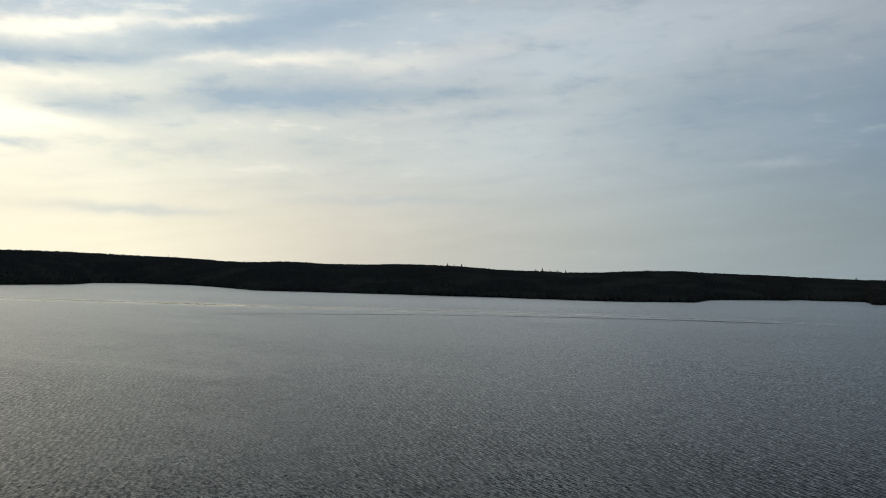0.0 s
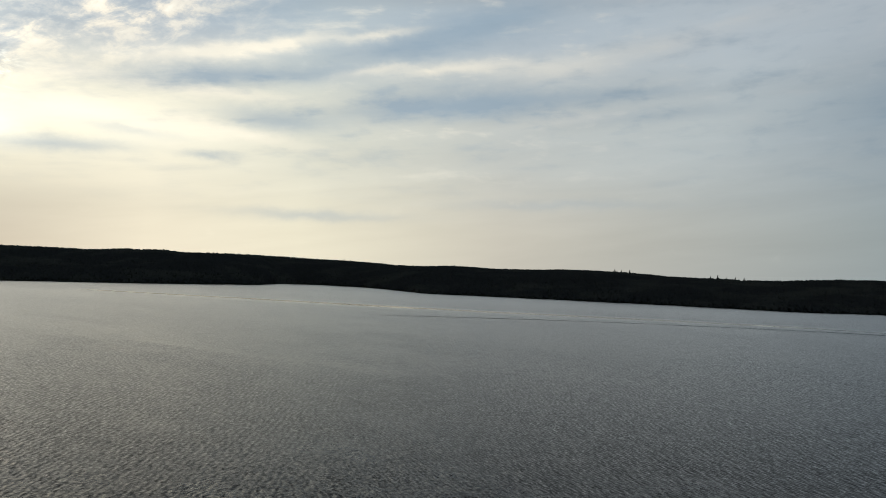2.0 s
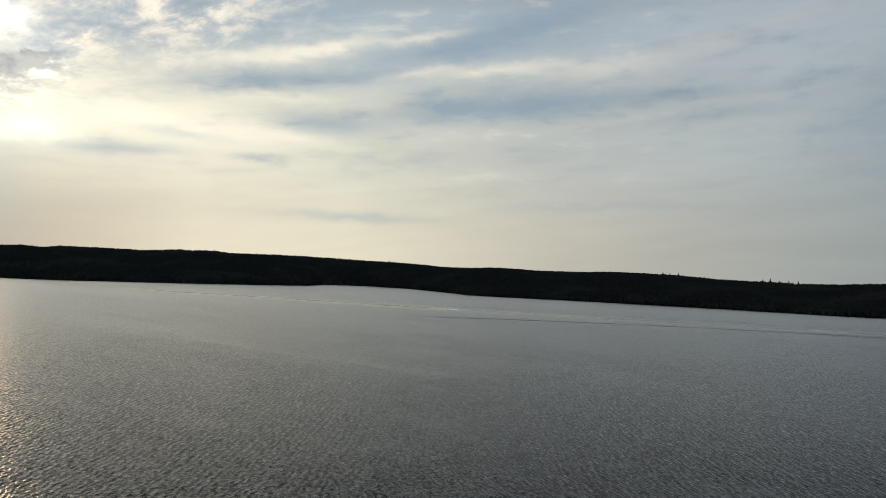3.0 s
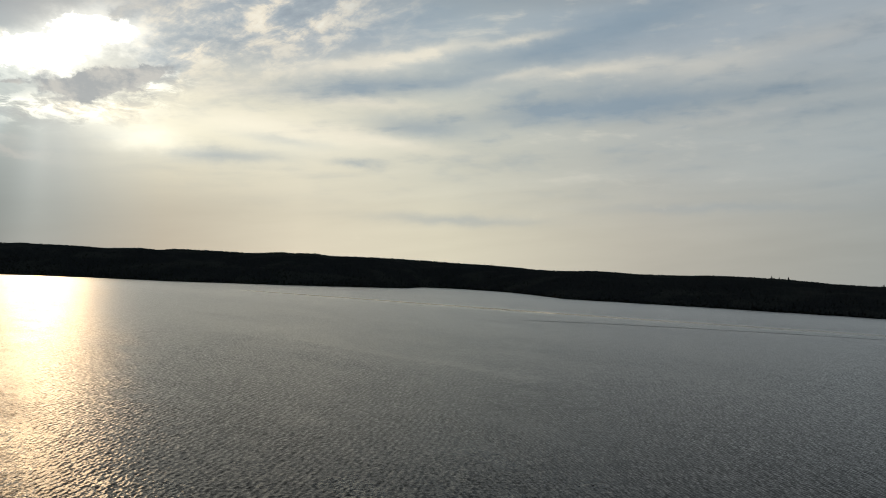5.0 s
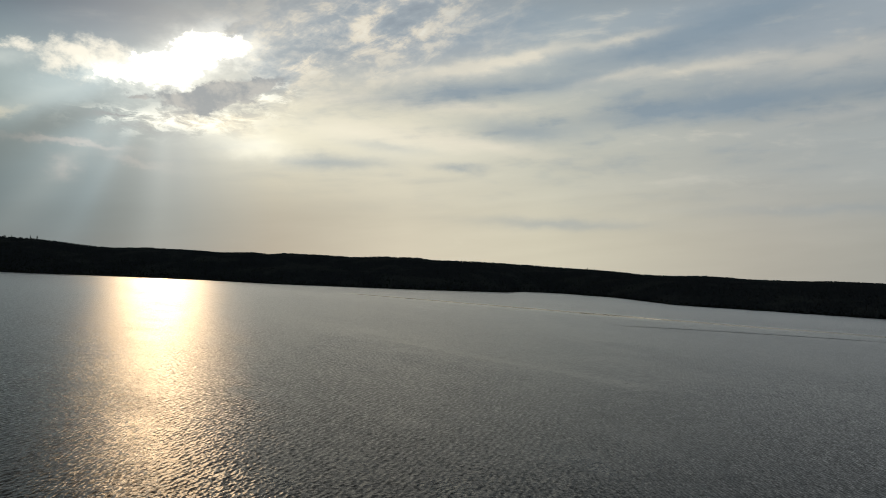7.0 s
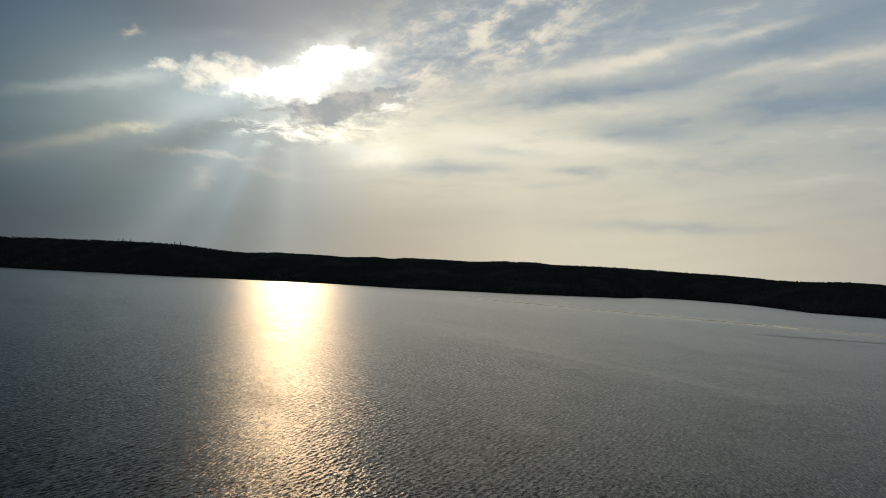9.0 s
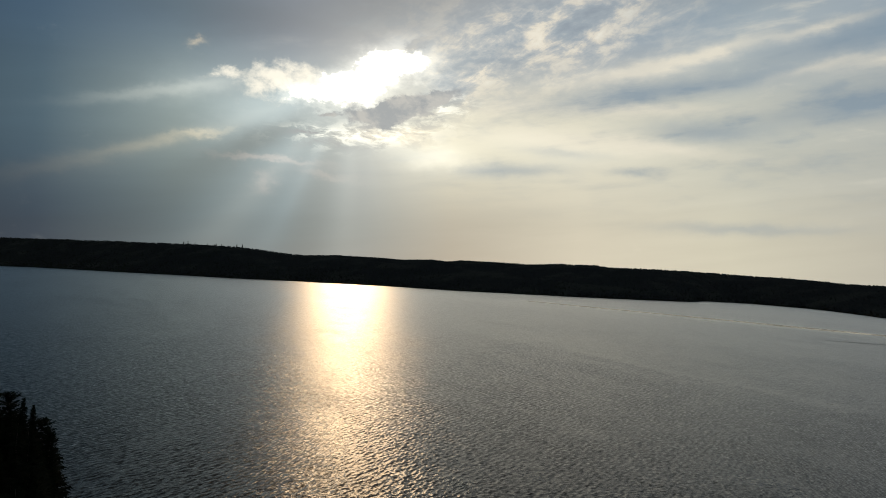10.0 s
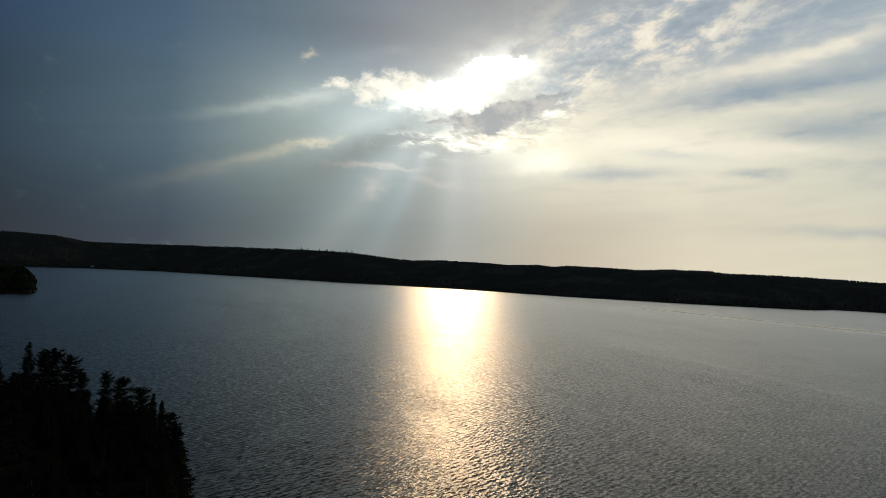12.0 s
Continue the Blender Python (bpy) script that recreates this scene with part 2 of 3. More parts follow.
    veil = n.mix(n.mul(n.span(tatter, 0.20, 1.15, 0.0, 0.85), n.span(lobe, 0.04, 0.4)), veil, (1.22, 1.14, 0.95))
    # the gap in the cloud, through which the sun burns white
    gap = n.add(blob(50.0, 15.7, 3.0, 1.6, 15, ragged=True), n.mul(blob(53.6, 13.6, 2.5, 1.3, 14, ragged=True), 1.0),
                n.mul(blob(57.0, 13.0, 2.2, 0.9, 8, ragged=True), 0.6), n.mul(blob(48.4, 17.1, 0.9, 0.4, 10, ragged=True), -0.7))
    rim = n.span(n.add(gap, n.mul(n.add(fine2, -0.5), 0.5)), 0.05, 0.55)
    veil = n.mix(1.0, veil, n.scaled((1.0, 0.95, 0.80), n.mul(rim, 0.35)), "ADD")
    edge = n.span(n.add(gap, n.mul(n.add(fine, -0.5), 0.55), n.mul(n.add(curd, -0.5), 0.85)), 0.42, 0.72)
    veil = n.mix(edge, veil, (3.2, 3.0, 2.5))
    # the grey cloud in front of it, and scraps
    cover = n.add(blob(49.1, 12.4, 3.0, 0.9, 12, ragged=True), n.mul(blob(51.5, 11.6, 1.7, 0.85, 0, ragged=True), 0.85),
                  n.mul(blob(46.2, 13.4, 1.9, 0.6, 16, ragged=True), 0.7), n.mul(blob(53.9, 12.8, 0.9, 0.42, -20, ragged=True), 0.45),
                  n.mul(blob(55.0, 11.6, 1.0, 0.3, 0, ragged=True), 0.6))
    shadow_side = n.mix(n.span(curd, 0.40, 0.62), lin(196, 195, 190), lin(160, 166, 170))
    veil = n.mix(n.span(n.add(cover, n.mul(n.add(curd, -0.5), 0.9)), 0.25, 0.58, 0.0, 0.92), veil, shadow_side)

    # a little clear sky behind the veil
    air = n.node("ShaderNodeTexSky", sky_type="NISHITA", sun_disc=False)
    air.sun_elevation, air.sun_rotation = radians(SUN_EL), radians(-SUN_AZ)
    clear = n.scaled(air.outputs[0], 0.05)
    colour = n.mix(0.03, veil, clear)
    bg = n.node("ShaderNodeBackground")
    n.put(bg.inputs[0], colour)
    bg.inputs[1].default_value = 1.0
    out = n.node("ShaderNodeOutputWorld")
    n.put(out.inputs[0], bg.outputs[0])


build_sky()


# ---- materials ----
def material(name):
    mat = bpy.data.materials.new(name)
    mat.use_nodes = True
    n = Tree(mat.node_tree)
    shader = n.node("ShaderNodeBsdfPrincipled")
    n.put(n.node("ShaderNodeOutputMaterial").inputs[0], shader.outputs[0])
    return mat, n, shader


def water_material():
    mat, n, s = material("lake_water")
    at = n.node("ShaderNodeTexCoord").outputs["Object"]
    xyz = n.node("ShaderNodeSeparateXYZ")
    n.put(xyz.inputs[0], at)
    x, y = xyz.outputs[0], xyz.outputs[1]

    def turned(az):
        """Metres along and across a bearing."""
        a = radians(az)
        return n.add(n.mul(x, -math.sin(a)), n.mul(y, math.cos(a))), n.add(n.mul(x, math.cos(a)), n.mul(y, math.sin(a)))

    def swell(az, length, phase, bend=5.0):
        """The slope of a train of wind waves whose crests run along az, about -0.5 to 0.5."""
        along, across = turned(az)
        t = n.node("ShaderNodeTexWave", wave_type="BANDS", bands_direction="X", wave_profile="SIN")
        n.put(t.inputs["Vector"], n.vec(across, n.mul(along, 0.6), phase))
        for k, v in (("Scale", 0.314 / length), ("Distortion", bend), ("Detail", 3.0), ("Detail Scale", 1.7), ("Detail Roughness", 0.6), ("Phase Offset", phase)):
            t.inputs[k].default_value = v
        tilt = n.add(t.outputs["Fac"], -0.5)
        a = radians(az)
        return n.mul(tilt, math.cos(a)), n.mul(tilt, math.sin(a))

    def chop(az, length, k, seed):
        """Slopes of short, uneven crests that run along az."""
        along, across = turned(az)
        tilt = n.mul(n.add(n.noise(n.vec(across, n.mul(along, 0.4), seed), 1 / length, 2.0, 0.55, 0.2), -0.5), k)
        a = radians(az)
        return n.mul(tilt, math.cos(a)), n.mul(tilt, math.sin(a)), 1.0

    def ripple(length, seed, detail=3.0):
        """Slopes of the small ripples that run every way."""
        t = n.node("ShaderNodeTexNoise", noise_dimensions="3D")
        n.put(t.inputs["Vector"], n.vec(x, y, seed))
        for k, v in (("Scale", 1 / length), ("Detail", detail), ("Roughness", 0.6), ("Distortion", 0.3)):
            t.inputs[k].default_value = v
        c = n.node("ShaderNodeSeparateColor")
        n.put(c.inputs[0], t.outputs["Color"])
        return n.add(c.outputs[0], -0.5), n.add(c.outputs[1], -0.5)

    def seam(x0, y0, x1, y1, half, sag=0.0):
        """A long strip of water from one place to another, 1 in its middle."""
        run = math.hypot(x1 - x0, y1 - y0)
        c, d = (x1 - x0) / run, (y1 - y0) / run
        p = n.add(n.mul(n.add(x, -x0), c), n.mul(n.add(y, -y0), d))
        q = n.add(n.mul(n.add(y, -y0), c), n.mul(n.add(x, -x0), -d))
        t = n.mul(p, 1 / run)
        bend = n.mul(t, n.add(t, -1.0), 4 * sag)
        wob = n.mul(n.add(n.noise(n.vec(n.mul(p, 0.012), 0.0, x0), 1.0, 3.0), -0.5), half * 1.2)
        off = n.m("ABSOLUTE", n.add(q, bend, wob))
        ends = n.mul(n.span(t, -0.08, 0.1), n.span(t, 1.08, 0.9))
        return n.mul(n.span(off, half, half * 0.3), ends)

    # gusts, and calm slicks that lie in long bands
    along, across = turned(70)
    band = n.noise(n.vec(n.mul(along, 0.0015), n.mul(across, 0.008), 4.0), 1.0, 4.0, 0.55, 0.5)
    gust = n.span(n.noise(n.vec(n.mul(along, 0.02), n.mul(across, 0.045), 14.0), 1.0, 3.0, 0.6), 0.3, 0.7, 0.86, 1.12)
    slick = n.add(n.mul(seam(-840, 1012, -230, 848, 21), 0.8), n.mul(seam(-330, 864, 200, 768, 20), 0.7), n.mul(seam(140, 776, 440, 664, 13), 0.6),
                  n.mul(seam(-640, 918, -180, 790, 6), 0.35), n.mul(seam(-500, 905, 320, 735, 48), 0.22), n.mul(seam(-295, 407, -80, 320, 8), 0.36))
    dark = seam(-215, 703, 310, 688, 7, 38)
    force = n.mul(n.span(band, 0.34, 0.64, 0.90, 1.08), gust, n.m("SUBTRACT", 1.0, n.mul(slick, 0.80)), n.add(1.0, n.mul(dark, 1.6)))
    # with distance from the camera, over the origin, waves give way to roughness
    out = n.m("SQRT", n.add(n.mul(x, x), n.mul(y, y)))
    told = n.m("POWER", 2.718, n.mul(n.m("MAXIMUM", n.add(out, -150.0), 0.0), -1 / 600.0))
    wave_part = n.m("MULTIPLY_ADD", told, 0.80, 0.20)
    trains = [(*swell(15, 2.0, 0.0, 8.0), 0.16), (*swell(36, 1.15, 3.0, 8.0), 0.15), chop(8, 0.8, 0.54, 17.0), chop(42, 0.65, 0.40, 23.0), chop(-24, 0.55, 0.32, 29.0),
              (*ripple(0.38, 2.0), 0.36), (*ripple(1.2, 8.0, 2.0), 0.13), (*ripple(5.0, 5.0, 2.0), 0.07)]
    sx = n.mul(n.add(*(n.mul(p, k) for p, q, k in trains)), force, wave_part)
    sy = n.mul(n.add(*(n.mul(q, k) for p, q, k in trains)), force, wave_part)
    unit = n.node("ShaderNodeVectorMath", operation="NORMALIZE")
    n.put(unit.inputs[0], n.vec(sx, sy, 1.0))
    # the mean slope of the ripples too small to see from the camera
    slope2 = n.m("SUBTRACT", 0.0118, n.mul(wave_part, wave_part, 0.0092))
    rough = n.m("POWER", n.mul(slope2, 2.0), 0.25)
    mirror = n.node("ShaderNodeFresnel")
    n.put(mirror.inputs["IOR"], 1.333)
    n.put(mirror.inputs["Normal"], unit.outputs[0])
    gloss = n.node("ShaderNodeBsdfAnisotropic", distribution="BECKMANN")
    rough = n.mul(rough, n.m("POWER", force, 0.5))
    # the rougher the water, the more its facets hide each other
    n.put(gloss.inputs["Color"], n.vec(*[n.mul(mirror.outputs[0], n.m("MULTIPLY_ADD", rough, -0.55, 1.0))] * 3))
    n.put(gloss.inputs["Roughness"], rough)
    n.put(gloss.inputs["Normal"], unit.outputs[0])
    depth = n.node("ShaderNodeBsdfDiffuse")
    n.put(depth.inputs["Color"], (0.012, 0.010, 0.006, 1))
    both = n.node("ShaderNodeAddShader")
    n.put(both.inputs[0], gloss.outputs[0])
    n.put(both.inputs[1], depth.outputs[0])
    n.t.nodes.remove(s)
    n.put(n.t.nodes["Material Output"].inputs[0], both.outputs[0])
    return mat


def ground_material():
    mat, n, s = material("forest_floor")
    at = n.node("ShaderNodeTexCoord").outputs["Object"]
    wide = n.noise(at, 0.012, 5.0, 0.6)
    grain = n.noise(at, 0.4, 4.0, 0.6)
    moss = n.mix(n.span(wide, 0.4, 0.65), (0.018, 0.023, 0.015), (0.032, 0.039, 0.023))
    n.put(s.inputs["Base Color"], n.mix(n.span(grain, 0.45, 0.75), moss, (0.030, 0.027, 0.022)))
    s.inputs["Roughness"].default_value = 0.95
    s.inputs["Specular IOR Level"].default_value = 0.1
    return mat


def leaf_material(name, dark, light):
    mat, n, s = material(name)
    geo = n.node("ShaderNodeNewGeometry")
    at = n.node("ShaderNodeTexCoord").outputs["Object"]
    each = geo.outputs["Random Per Island"]
    patch = n.noise(at, 0.01, 4.0, 0.6)
    n.put(s.inputs["Base Color"], n.mix(n.m("MULTIPLY_ADD", each, 0.35, n.span(patch, 0.46, 0.68, 0.0, 0.9)), dark, light))
    s.inputs["Roughness"].default_value = 0.9
    s.inputs["Specular IOR Level"].default_value = 0.05
    return mat


def bark_material():
    mat, n, s = material("spruce_bark")
    at = n.node("ShaderNodeTexCoord").outputs["Object"]
    scale = n.noise(at, 9.0, 5.0, 0.65)
    n.put(s.inputs["Base Color"], n.mix(scale, (0.05, 0.038, 0.028), (0.16, 0.135, 0.115)))
    s.inputs["Roughness"].default_value = 0.9
    return mat


WATER, GROUND, BARK = water_material(), ground_material(), bark_material()
# distance haze is put into the far needles' paler, greyer colour
FOREST = leaf_material("hazed_conifer_needles", (0.042, 0.046, 0.044), (0.074, 0.079, 0.066))
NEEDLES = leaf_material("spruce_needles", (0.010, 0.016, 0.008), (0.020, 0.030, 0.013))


# ---- the land: hills round the lake ----
def table(text):
    a = np.array([[float(v) for v in p.split(",")] for p in text.split()])
    return a[np.argsort(a[:, 0])]


# bearing to the left of +y, metres from the camera to the far shore
SHORE = table("-60,1500 -32,1290 -30.6,1290 -30.2,1390 -25.7,1385 -25.4,1350 -20.2,1275 -19.2,1170 -14,1122 -10,1133 -5,1173 "
              "4,1240 10,1300 14.4,1361 16.7,1500 18.5,1620 22.4,1760 25.5,1790 26.9,1680 31,1650 36,1650 44,1720 53,2005 "
              "62,2200 70,2570 75,2930 80,3000 90,2700 120,1900")
# bearing, degrees by which the skyline stands over the level of the eye
CREST = table("-60,0.3 -31,-0.65 -26.3,-0.5 -23.4,-0.39 -20.3,-0.36 -17.5,-0.23 -15.5,-0.24 -12.5,-0.42 -9.6,-0.46 -7.4,-0.38 "
              "-4.3,-0.32 -1.6,-0.15 1,-0.06 3.7,-0.01 6.3,-0.08 9.2,-0.04 12,0.08 14.5,0 16.5,0.02 20.5,0.28 25,0.46 28.5,0.57 "
              "32.5,0.57 33.7,0.72 36.5,0.74 38.7,0.6 41,0.68 44.2,0.71 45.2,0.56 46.5,0.67 48.7,0.54 51,0.66 54,0.74 56.3,0.61 "
              "57.6,0.69 60,0.95 62,1.07 70,1.08 76,0.96 80,0.93 82,1.26 85,1.36 100,1.2 140,1.0")
TREE_TOP = 5.2      # the far forest's height


def wave1(a, seed, steps=5, first=0.15):
    """A smooth wander of about -1 to 1 along a."""
    s = np.zeros_like(a)
    for k in range(steps):
        f = first * 2.03 ** k
        s += np.sin(a * f + seed * (1.7 + k) + 2 * np.sin(a * f * 0.37 + seed)) / 1.6 ** k
    return s / 2


def wave2(x, y, seed, steps=5, first=0.004):
    s = np.zeros_like(x)
    for k in range(steps):
        f, a = first * 1.9 ** k, seed + k * 2.1
        p, q = x * math.cos(a) + y * math.sin(a), y * math.cos(a) - x * math.sin(a)
        s += np.sin(p * f + 1.3 * np.sin(q * f * 0.8 + a)) * np.cos(q * f * 0.7 + k) / 1.7 ** k
    return s / 1.6


def shore_at(az):
    return np.interp(az, SHORE[:, 0], SHORE[:, 1]) + 6 * wave1(az, 2.0, 6, 1.5)


def crest_run(az):
    """How far behind its shore the crest stands."""
    return 420 + 120 * wave1(az, 5.0, 3, 0.12)


def far_height(az, r):
    shore, run = shore_at(az), crest_run(az)
    at = shore + run
    top = EYE + at * np.tan(np.radians(np.interp(az, CREST[:, 0], CREST[:, 1]))) - 0.5 * TREE_TOP
    s = (r - shore) / run
    x, y = -np.sin(np.radians(az)) * r, np.cos(np.radians(az)) * r
    rise = np.where(s < 1, np.clip(s, 0, 1) ** 0.75, 1.0)
    h = 1.2 * np.clip((r - shore) / 12, 0, 1) + top * rise + 0.16 * top * wave2(x, y, 1.0) * np.clip(s * (1 - s) * 4, 0, 1)
    # behind the crest the land sinks away
    back = np.clip((r - at) / (4950 - at), 0, 1)
    h = np.where(s > 1, top - (top + 12) * back ** 0.6, h)
    return np.where(r < shore, -4.0, h)


def headland_height(az, r):
    """The wooded point before the far shore."""
    end = 83.22 + 0.08 * np.sin(r / 25)
    d = np.minimum((az - end) * 18, np.minimum(r - 1052 - 10 * np.sin(az * 3), 1480 - r))
    return np.where(d > 0, 0.5 + 14 * np.clip(d / 9, 0, 1) ** 0.7, -4.0)


BANK_AZ = 72.9


def bank_height(az, r):
    """The near wooded bank beside the camera."""
    x = (az - BANK_AZ - 0.5 * np.sin(r / 9)) * r * math.pi / 180
    d = np.minimum(np.minimum(x, 163 + 4 * np.sin(az) - r), np.minimum(r - 24, (260 - az) * 2))
    return np.where(d > 0, np.clip(d * 0.9, 0, 4) + 16 * np.clip(d / 26, 0, 1) ** 0.8, -4.0)


def land(az, r):
    return np.maximum(far_height(az, r), np.maximum(headland_height(az, r), bank_height(az, r)))


def spot(az, r):
    a = radians(az)
    return Vector((-math.sin(a) * r, math.cos(a) * r, float(land(np.array([az]), np.array([r]))[0])))


def grid_mesh(name, azs, rs, height):
    A, Rr = np.meshgrid(azs, rs, indexing="ij")
    Z = height(A, Rr)
    V = np.stack([-np.sin(np.radians(A)) * Rr, np.cos(np.radians(A)) * Rr, Z], -1).reshape(-1, 3)
    na, nr = len(azs), len(rs)
    i = np.arange(na)[:, None] * nr
    j = np.arange(nr - 1)[None, :]
    k = ((np.arange(na) + 1) % na)[:, None] * nr
    F = np.stack([i + j, i + j + 1, k + j + 1, k + j], -1).reshape(-1, 4)
    me = bpy.data.meshes.new(name)
    me.from_pydata(V.tolist(), [], F.tolist())
    me.polygons.foreach_set("use_smooth", [True] * len(me.polygons))
    return me


azs = np.concatenate([np.arange(-40, 95, 0.2), np.arange(95, 320, 2.5)])
rs = np.concatenate([np.arange(5, 200, 5), np.arange(200, 960, 76), np.arange(960, 3800, 18), np.linspace(3800, 4960, 12)])
ground = new("ground", grid_mesh("ground", azs, rs, land))
ground.data.materials.append(GROUND)
tagged(ground, "dark wooded hills and lake bed round the water", "ground", kind="structure")

water = new("water", grid_mesh("water", np.arange(0, 360, 3.0), np.concatenate([[0.5], np.linspace(40, 4950, 30)]), lambda a, r: a * 0))
water.data.materials.append(WATER)
tagged(water, "grey wind-rippled lake water reflecting the evening sky", "lake", kind="structure")


# ---- the far forest ----
def crown_forest(name, az0, az1, count, r0, r1, label, size=1.0, leaf=FOREST):
    """Many small trees as one mesh, each a blunt crown."""
    rng = np.random.default_rng(len(name) + count)
    az = rng.uniform(az0, az1, count)
    s = rng.uniform(0, 1, count)
    shore = r0(az)
    r = np.sqrt(shore ** 2 + s * (r1(az) ** 2 - shore ** 2))
    z = land(az, r)
    keep = z > 0.4
    az, r, z = az[keep], r[keep], z[keep]
    count = len(az)
    x, y = -np.sin(np.radians(az)) * r, np.cos(np.radians(az)) * r
    tall = rng.uniform(0.75, 1.05, count) * TREE_TOP * size * (0.85 + 0.25 * wave2(x, y, 4.0, 3, 0.01))
    wide = rng.uniform(1.7, 3.2, count) * size
    turn = rng.uniform(0, 6.28, count)
    lean = rng.normal(0, 0.25, (count, 2))
    sides = 5
    ring = np.arange(sides) / sides * 2 * math.pi
    parts = []
    for hi, w in ((0.0, 0.85), (0.62, 0.80)):
        c = turn[:, None] + ring[None, :] + hi
        rad = wide[:, None] * w * rng.uniform(0.7, 1.25, (count, sides))
        px = x[:, None] + lean[:, :1] * hi + np.cos(c) * rad
        py = y[:, None] + lean[:, 1:] * hi + np.sin(c) * rad
        pz = (z + tall * hi)[:, None] + rng.uniform(-0.5, 0.5, (count, sides)) - 0.3
        parts.append(np.stack([px, py, pz], -1))
    parts.append(np.stack([x + lean[:, 0], y + lean[:, 1], z + tall], -1)[:, None, :])
    V = np.concatenate(parts, 1)
    nv = 2 * sides + 1
    F = []
    for k in range(sides):
        j = (k + 1) % sides
        F += [(k, j, sides + k), (j, sides + j, sides + k), (sides + k, sides + j, 2 * sides)]
    F = (np.array(F)[None] + (np.arange(count) * nv)[:, None, None]).reshape(-1, 3)
    me = bpy.data.meshes.new(name)
    me.from_pydata(V.reshape(-1, 3).tolist(), [], F.tolist())
    me.materials.append(leaf)
    return tagged(new(name, me), label, "forest", kind="stuff")


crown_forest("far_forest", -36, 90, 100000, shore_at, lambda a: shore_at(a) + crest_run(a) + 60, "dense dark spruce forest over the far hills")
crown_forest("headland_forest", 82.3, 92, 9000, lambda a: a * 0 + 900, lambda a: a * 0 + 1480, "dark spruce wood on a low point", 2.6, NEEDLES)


# ---- spruces one by one ----
def link(name, bm, mat, parent=None, label=""):
    me = bpy.data.meshes.new(name)
    bm.to_mesh(me)
    bm.free()
    me.materials.append(mat)
    ob = new(name, me)
    ob.parent = parent
    return tagged(ob, label)


def trunk_mesh(height, base, rng):
    bm = bmesh.new()
    rings = []
    for k in range(7):
        t = k / 6
        cx, cy = rng.uniform(-0.06, 0.06) * k, rng.uniform(-0.06, 0.06) * k
        rad = base * (1 - t) ** 0.8 + 0.012
        rings.append([bm.verts.new((cx + rad * math.cos(a * math.pi / 4), cy + rad * math.sin(a * math.pi / 4), t * height - 0.5 * (k == 0)))
                      for a in range(8)])
    for lo, hi in zip(rings, rings[1:]):
        for a in range(8):
            bm.faces.new((lo[a], lo[(a + 1) % 8], hi[(a + 1) % 8], hi[a]))
    return bm


def bough(bm, rng, base, heading, reach, droop, twigs):
    """One bough: a drooping spine hung with pairs of flat sprays."""
    side = Vector((-heading.y, heading.x, 0))
    for k in range(twigs):
        t0, t1 = k / twigs, (k + 1.6) / twigs
        for s in (-1, 1):
            p = base + heading * reach * t0 + Vector((0, 0, droop(t0)))
            q = base + heading * reach * min(t1, 1.05) + Vector((0, 0, droop(min(t1, 1.05))))
            span = reach * rng.uniform(0.42, 0.75) * (1.1 - 0.6 * t0)
            tip = (p + q) / 2 + side * s * span + heading * span * 0.5 + Vector((0, 0, -rng.uniform(0.05, 0.3) * span - 0.05))
            mid = p.lerp(tip, 0.55) + Vector((0, 0, 0.08 + rng.uniform(0, 0.1)))
            a, b, c, d = (bm.verts.new(v) for v in (p, q, tip, mid))
            bm.faces.new((a, d, b))
            bm.faces.new((d, c, b))


def crown_mesh(height, width, rng, clear=0.06, clumpy=0.0, narrow_top=1.0):
    bm = bmesh.new()
    level = clear * height
    while level < height * 0.985:
        t = level / height
        reach = width * ((1 - t) ** (0.75 * narrow_top)) * rng.uniform(0.75, 1.2) + 0.12
        if clumpy:
            reach *= 0.62 + 0.75 * abs(math.sin(level * 1.9 + clumpy * 5))
            reach += width * 0.30 * max(0.0, 1 - abs(t - 0.92) / 0.07)
        n = rng.randint(7, 9)
        spin = rng.uniform(0, 6.28)
        for k in range(n):
            if rng.random() < 0.12 + 0.2 * (clumpy > 0):
                continue
            a = spin + k * 6.283 / n + rng.uniform(-0.35, 0.35)
            r = reach * rng.uniform(0.65, 1.2)
            sag = rng.uniform(0.15, 0.5) * (1 - t) + (0.25 if t > 0.85 else 0.0) * -1
            bough(bm, rng, Vector((0, 0, level + rng.uniform(-0.12, 0.12))), Vector((math.cos(a), math.sin(a), 0)), r,
                  lambda q, r=r, sag=sag: -sag * r * q + 0.28 * r * q * q, 5 if r > 0.6 else 3)
        level += height * rng.uniform(0.016, 0.028)
    top = [bm.verts.new((math.cos(a) * 0.1, math.sin(a) * 0.1, height * 0.93)) for a in (0, 2.1, 4.2)]
    tip = bm.verts.new((0, 0, height * 1.01))
    for a in range(3):
        bm.faces.new((top[a], top[(a + 1) % 3], tip))
    return bm


def spruce(seed, height, width, label, group, **shape):
    rng = random.Random(seed)
    tree = new("spruce_tree")
    tagged(tree, label, "tree", group)
    link("trunk", trunk_mesh(height * 0.97, height * 0.014 + 0.03, rng), BARK, tree)
    link("crown", crown_mesh(height, width, rng, **shape), NEEDLES, tree)
    return tree


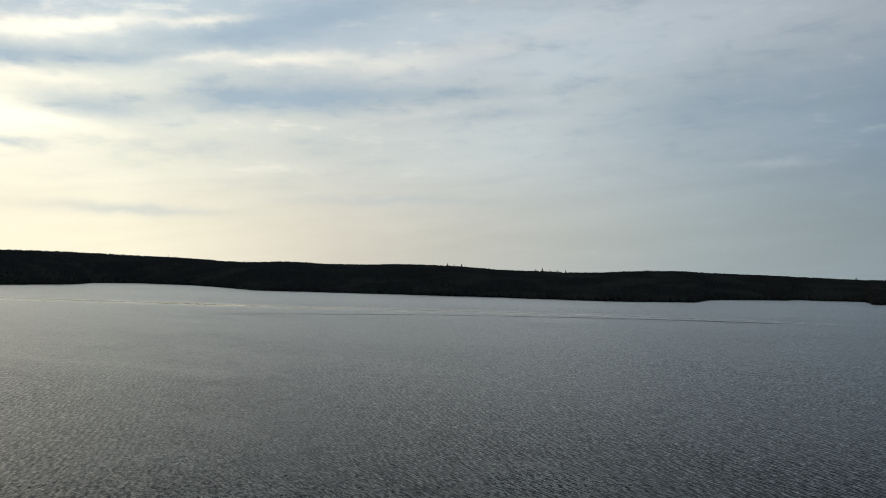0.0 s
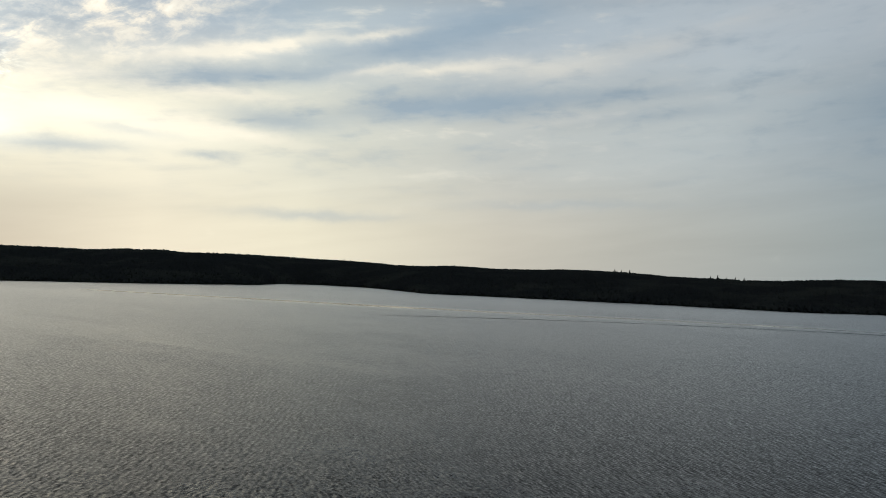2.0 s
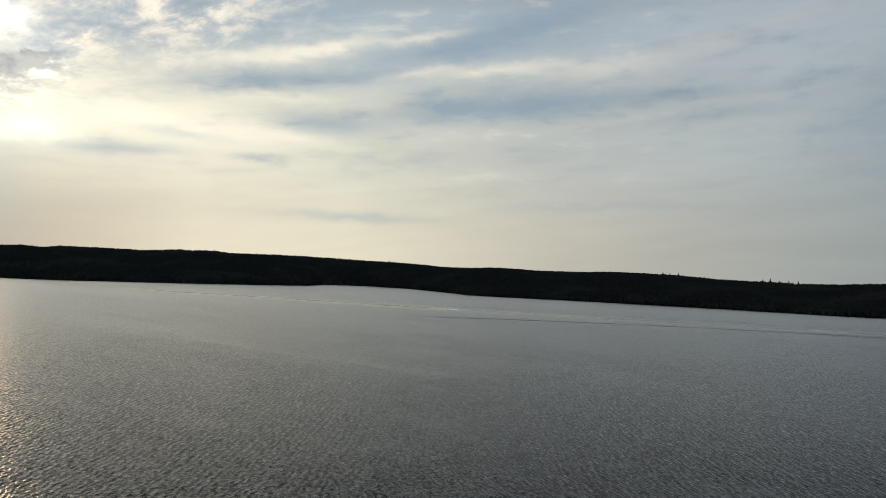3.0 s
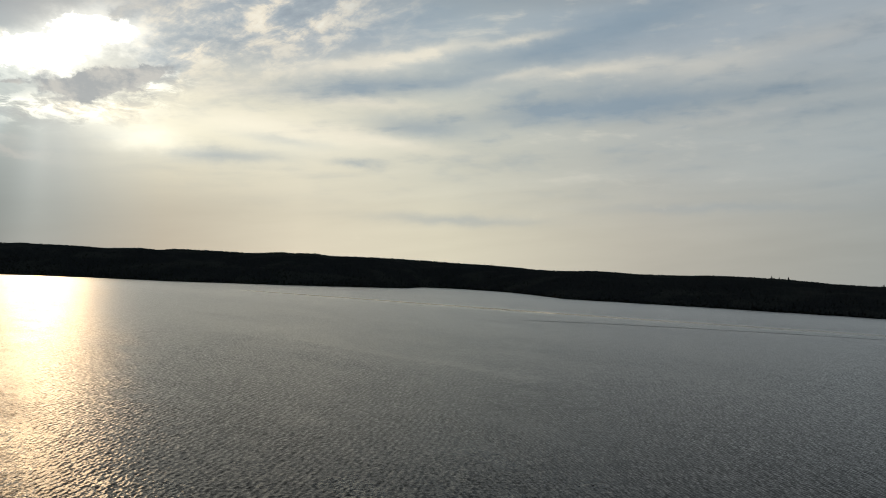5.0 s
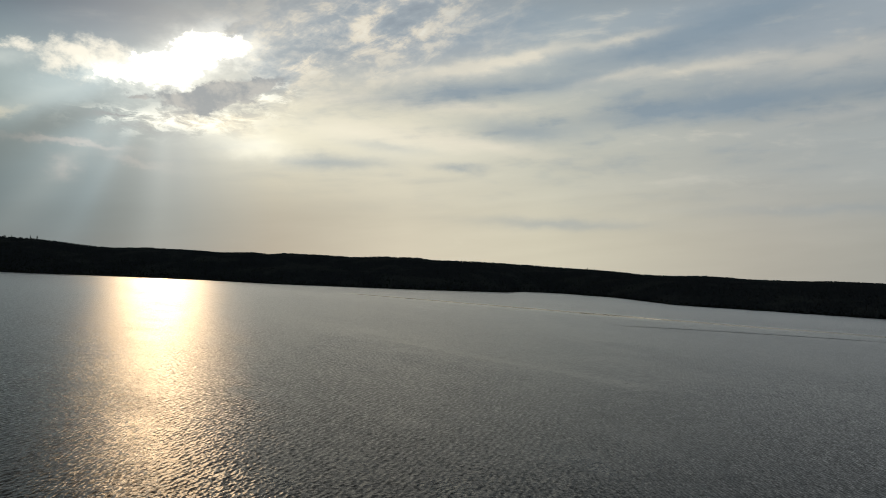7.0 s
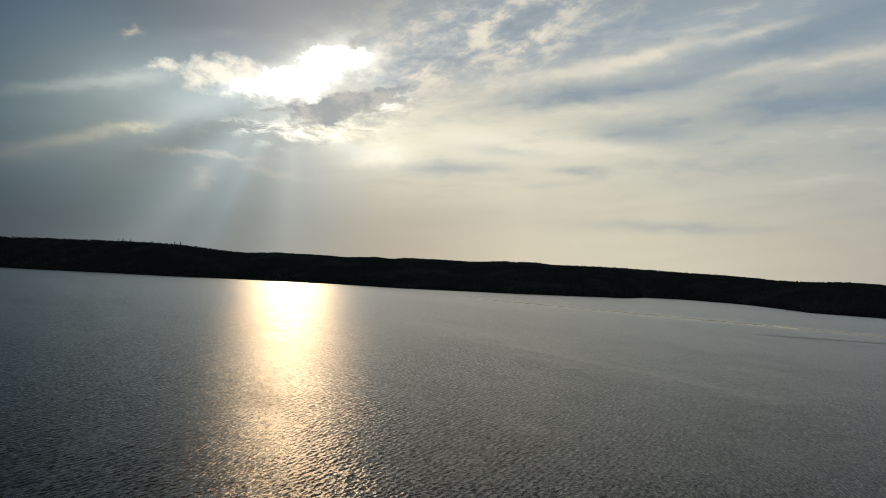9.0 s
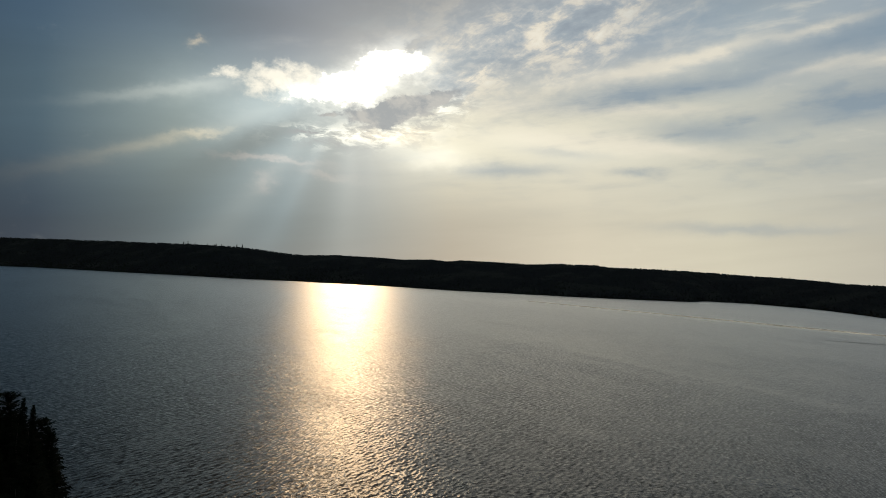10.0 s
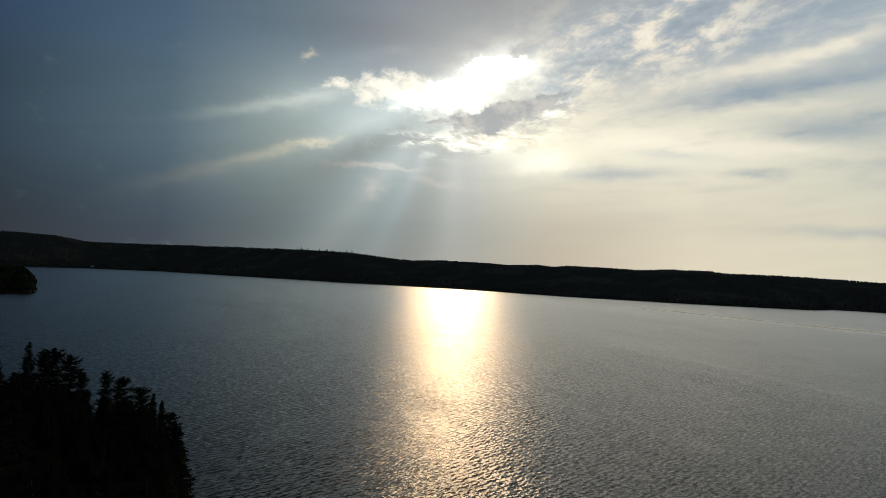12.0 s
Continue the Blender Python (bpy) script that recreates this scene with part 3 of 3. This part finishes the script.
GROVE = "spruces on the near bank"
kinds = [spruce(1, 14, 1.9, "slender dark green spruce on the wooded bank", GROVE),
         spruce(2, 14, 2.3, "full dark green spruce on the wooded bank", GROVE),
         spruce(3, 14, 2.2, "ragged dark green spruce with a bushy top", GROVE, clumpy=1.0, narrow_top=0.7),
         spruce(4, 14, 1.7, "ragged thin spruce with gaps between its boughs", GROVE, clumpy=2.0, narrow_top=0.8),
         spruce(5, 14, 2.6, "broad dark green spruce on the wooded bank", GROVE, clumpy=0.0, narrow_top=0.85),
         spruce(6, 9, 1.1, "small pointed young spruce at the bank's edge", GROVE)]
used = set()


def plant(kind, az, r, top_el=None, tall=None, spin=0.0):
    """Stand a spruce on the land; top_el: degrees from the level of the eye to its tip."""
    at = spot(az, r)
    first = kinds[kind]
    own = 9 if kind == 5 else 14
    if top_el is not None:
        tall = EYE + r * math.tan(radians(top_el)) - at.z
    k = max(tall, 3.0) / own
    m = Matrix.Translation(at) @ Matrix.Rotation(spin, 4, "Z")
    if kind in used:
        ob = copy_thing(first, m)
    else:
        used.add(kind)
        ob = first
        ob.matrix_basis = m
    ob.scale = ((k + 0.9) * 0.62, (k + 0.9) * 0.62, k)
    return ob


# those that stand up against the water
for kind, az, r, el in ((1, 84.9, 148, -7.2), (1, 83.1, 150, -6.05), (3, 82.2, 152, -6.7), (2, 81.6, 155, -6.5), (2, 80.5, 148, -7.0),
                        (3, 79.8, 150, -8.0), (3, 78.2, 155, -8.1), (2, 77.2, 150, -8.6), (2, 75.9, 152, -9.3), (5, 75.0, 150, -9.8),
                        (5, 74.4, 155, -10.3), (2, 73.7, 150, -11.2), (3, 73.3, 142, -11.9), (1, 73.9, 128, -13.0), (4, 74.3, 115, -14.2), (1, 74.9, 104, -15.5), (2, 73.2, 150, -13.2), (4, 74.4, 122, -12.2), (1, 75.2, 128, -11.6), (1, 86.5, 150, -5.6)):
    plant(kind, az, r, el, spin=az)
rng = random.Random(8)
count = 0
while count < 190:
    az, r = rng.uniform(BANK_AZ + 0.3, 96), 160 - 80 * rng.random() ** 1.5
    if (az - BANK_AZ) * r < 170:
        continue
    limit = -11.3 + (min(az, 86) - 73.5) * 0.30 + 0.1
    at = spot(az, r)
    tall = rng.uniform(8, 15)
    room = EYE + r * math.tan(radians(limit)) - at.z
    if at.z < 0.5 or room < 5:
        continue
    plant(rng.choice((0, 0, 1, 2, 3, 4)), az, r, tall=min(tall, room), spin=rng.uniform(0, 6.28))
    count += 1

# the rim of the wooded point
for k in range(26):
    az = 83.27 + (k % 13) * 0.15 + rng.uniform(-0.05, 0.05)
    r = 1062 + rng.uniform(0, 14) if k < 13 else 1064 + rng.uniform(20, 120)
    ob = plant(rng.choice((1, 2, 4)), 83.28 + rng.uniform(0, 0.2) if k >= 13 else az, r, tall=rng.uniform(13, 17), spin=rng.uniform(0, 6.28))
    tagged(ob, "dark spruce at the rim of a wooded point", "tree", "spruces on the point")

# lone trees that stand over the far skyline
for az, extra in ((-7.8, 12), (-8.4, 9), (-9.0, 9), (-9.6, 9), (-7.3, 10), (-0.4, 11), (-0.9, 11), (-1.5, 11),
                  (61.0, 16), (61.4, 13), (63.5, 12), (64.4, 13), (64.9, 17), (65.2, 13), (62.5, 11), (20.1, 9), (20.6, 8), (-29.6, 10), (62.9, 12), (63.0, 11)):
    r = float(shore_at(np.array([az]))[0] + crest_run(np.array([az]))[0])
    ob = plant(3 if extra > 12 else 0, az, r, tall=extra * 0.85, spin=az * 3)
    ob.scale.x, ob.scale.y = ob.scale.x * 1.45, ob.scale.y * 1.45
    tagged(ob, "lone spruce standing above the far forest's skyline", "tree", "spruces on the skyline")


# a bare pale rock at the foot of the far hills
def shore_rock(az, width, height, seed):
    bm = bmesh.new()
    bmesh.ops.create_icosphere(bm, subdivisions=3, radius=1.0)
    for v in bm.verts:
        v.co *= 0.75 + 0.5 * noise.noise(v.co * 1.6 + Vector((seed, 0, 0)))
        v.co.x, v.co.y, v.co.z = v.co.x * width, v.co.y * width * 0.5, max(v.co.z, -0.3) * height
    mat, n, s = material("bare_rock")
    at = n.node("ShaderNodeTexCoord").outputs["Object"]
    n.put(s.inputs["Base Color"], n.mix(n.noise(at, 0.4, 5.0, 0.6), (0.14, 0.135, 0.13), (0.30, 0.29, 0.27)))
    s.inputs["Roughness"].default_value = 0.9
    rock = link("shore_rock", bm, mat)
    rock.matrix_basis = Matrix.Translation(spot(az, float(shore_at(np.array([az]))[0]) + 9)) @ Matrix.Rotation(radians(az), 4, "Z")
    tagged(rock, "bare pale grey rock on the far lake shore", "rock")


shore_rock(79.5, 11, 7, 3.0)
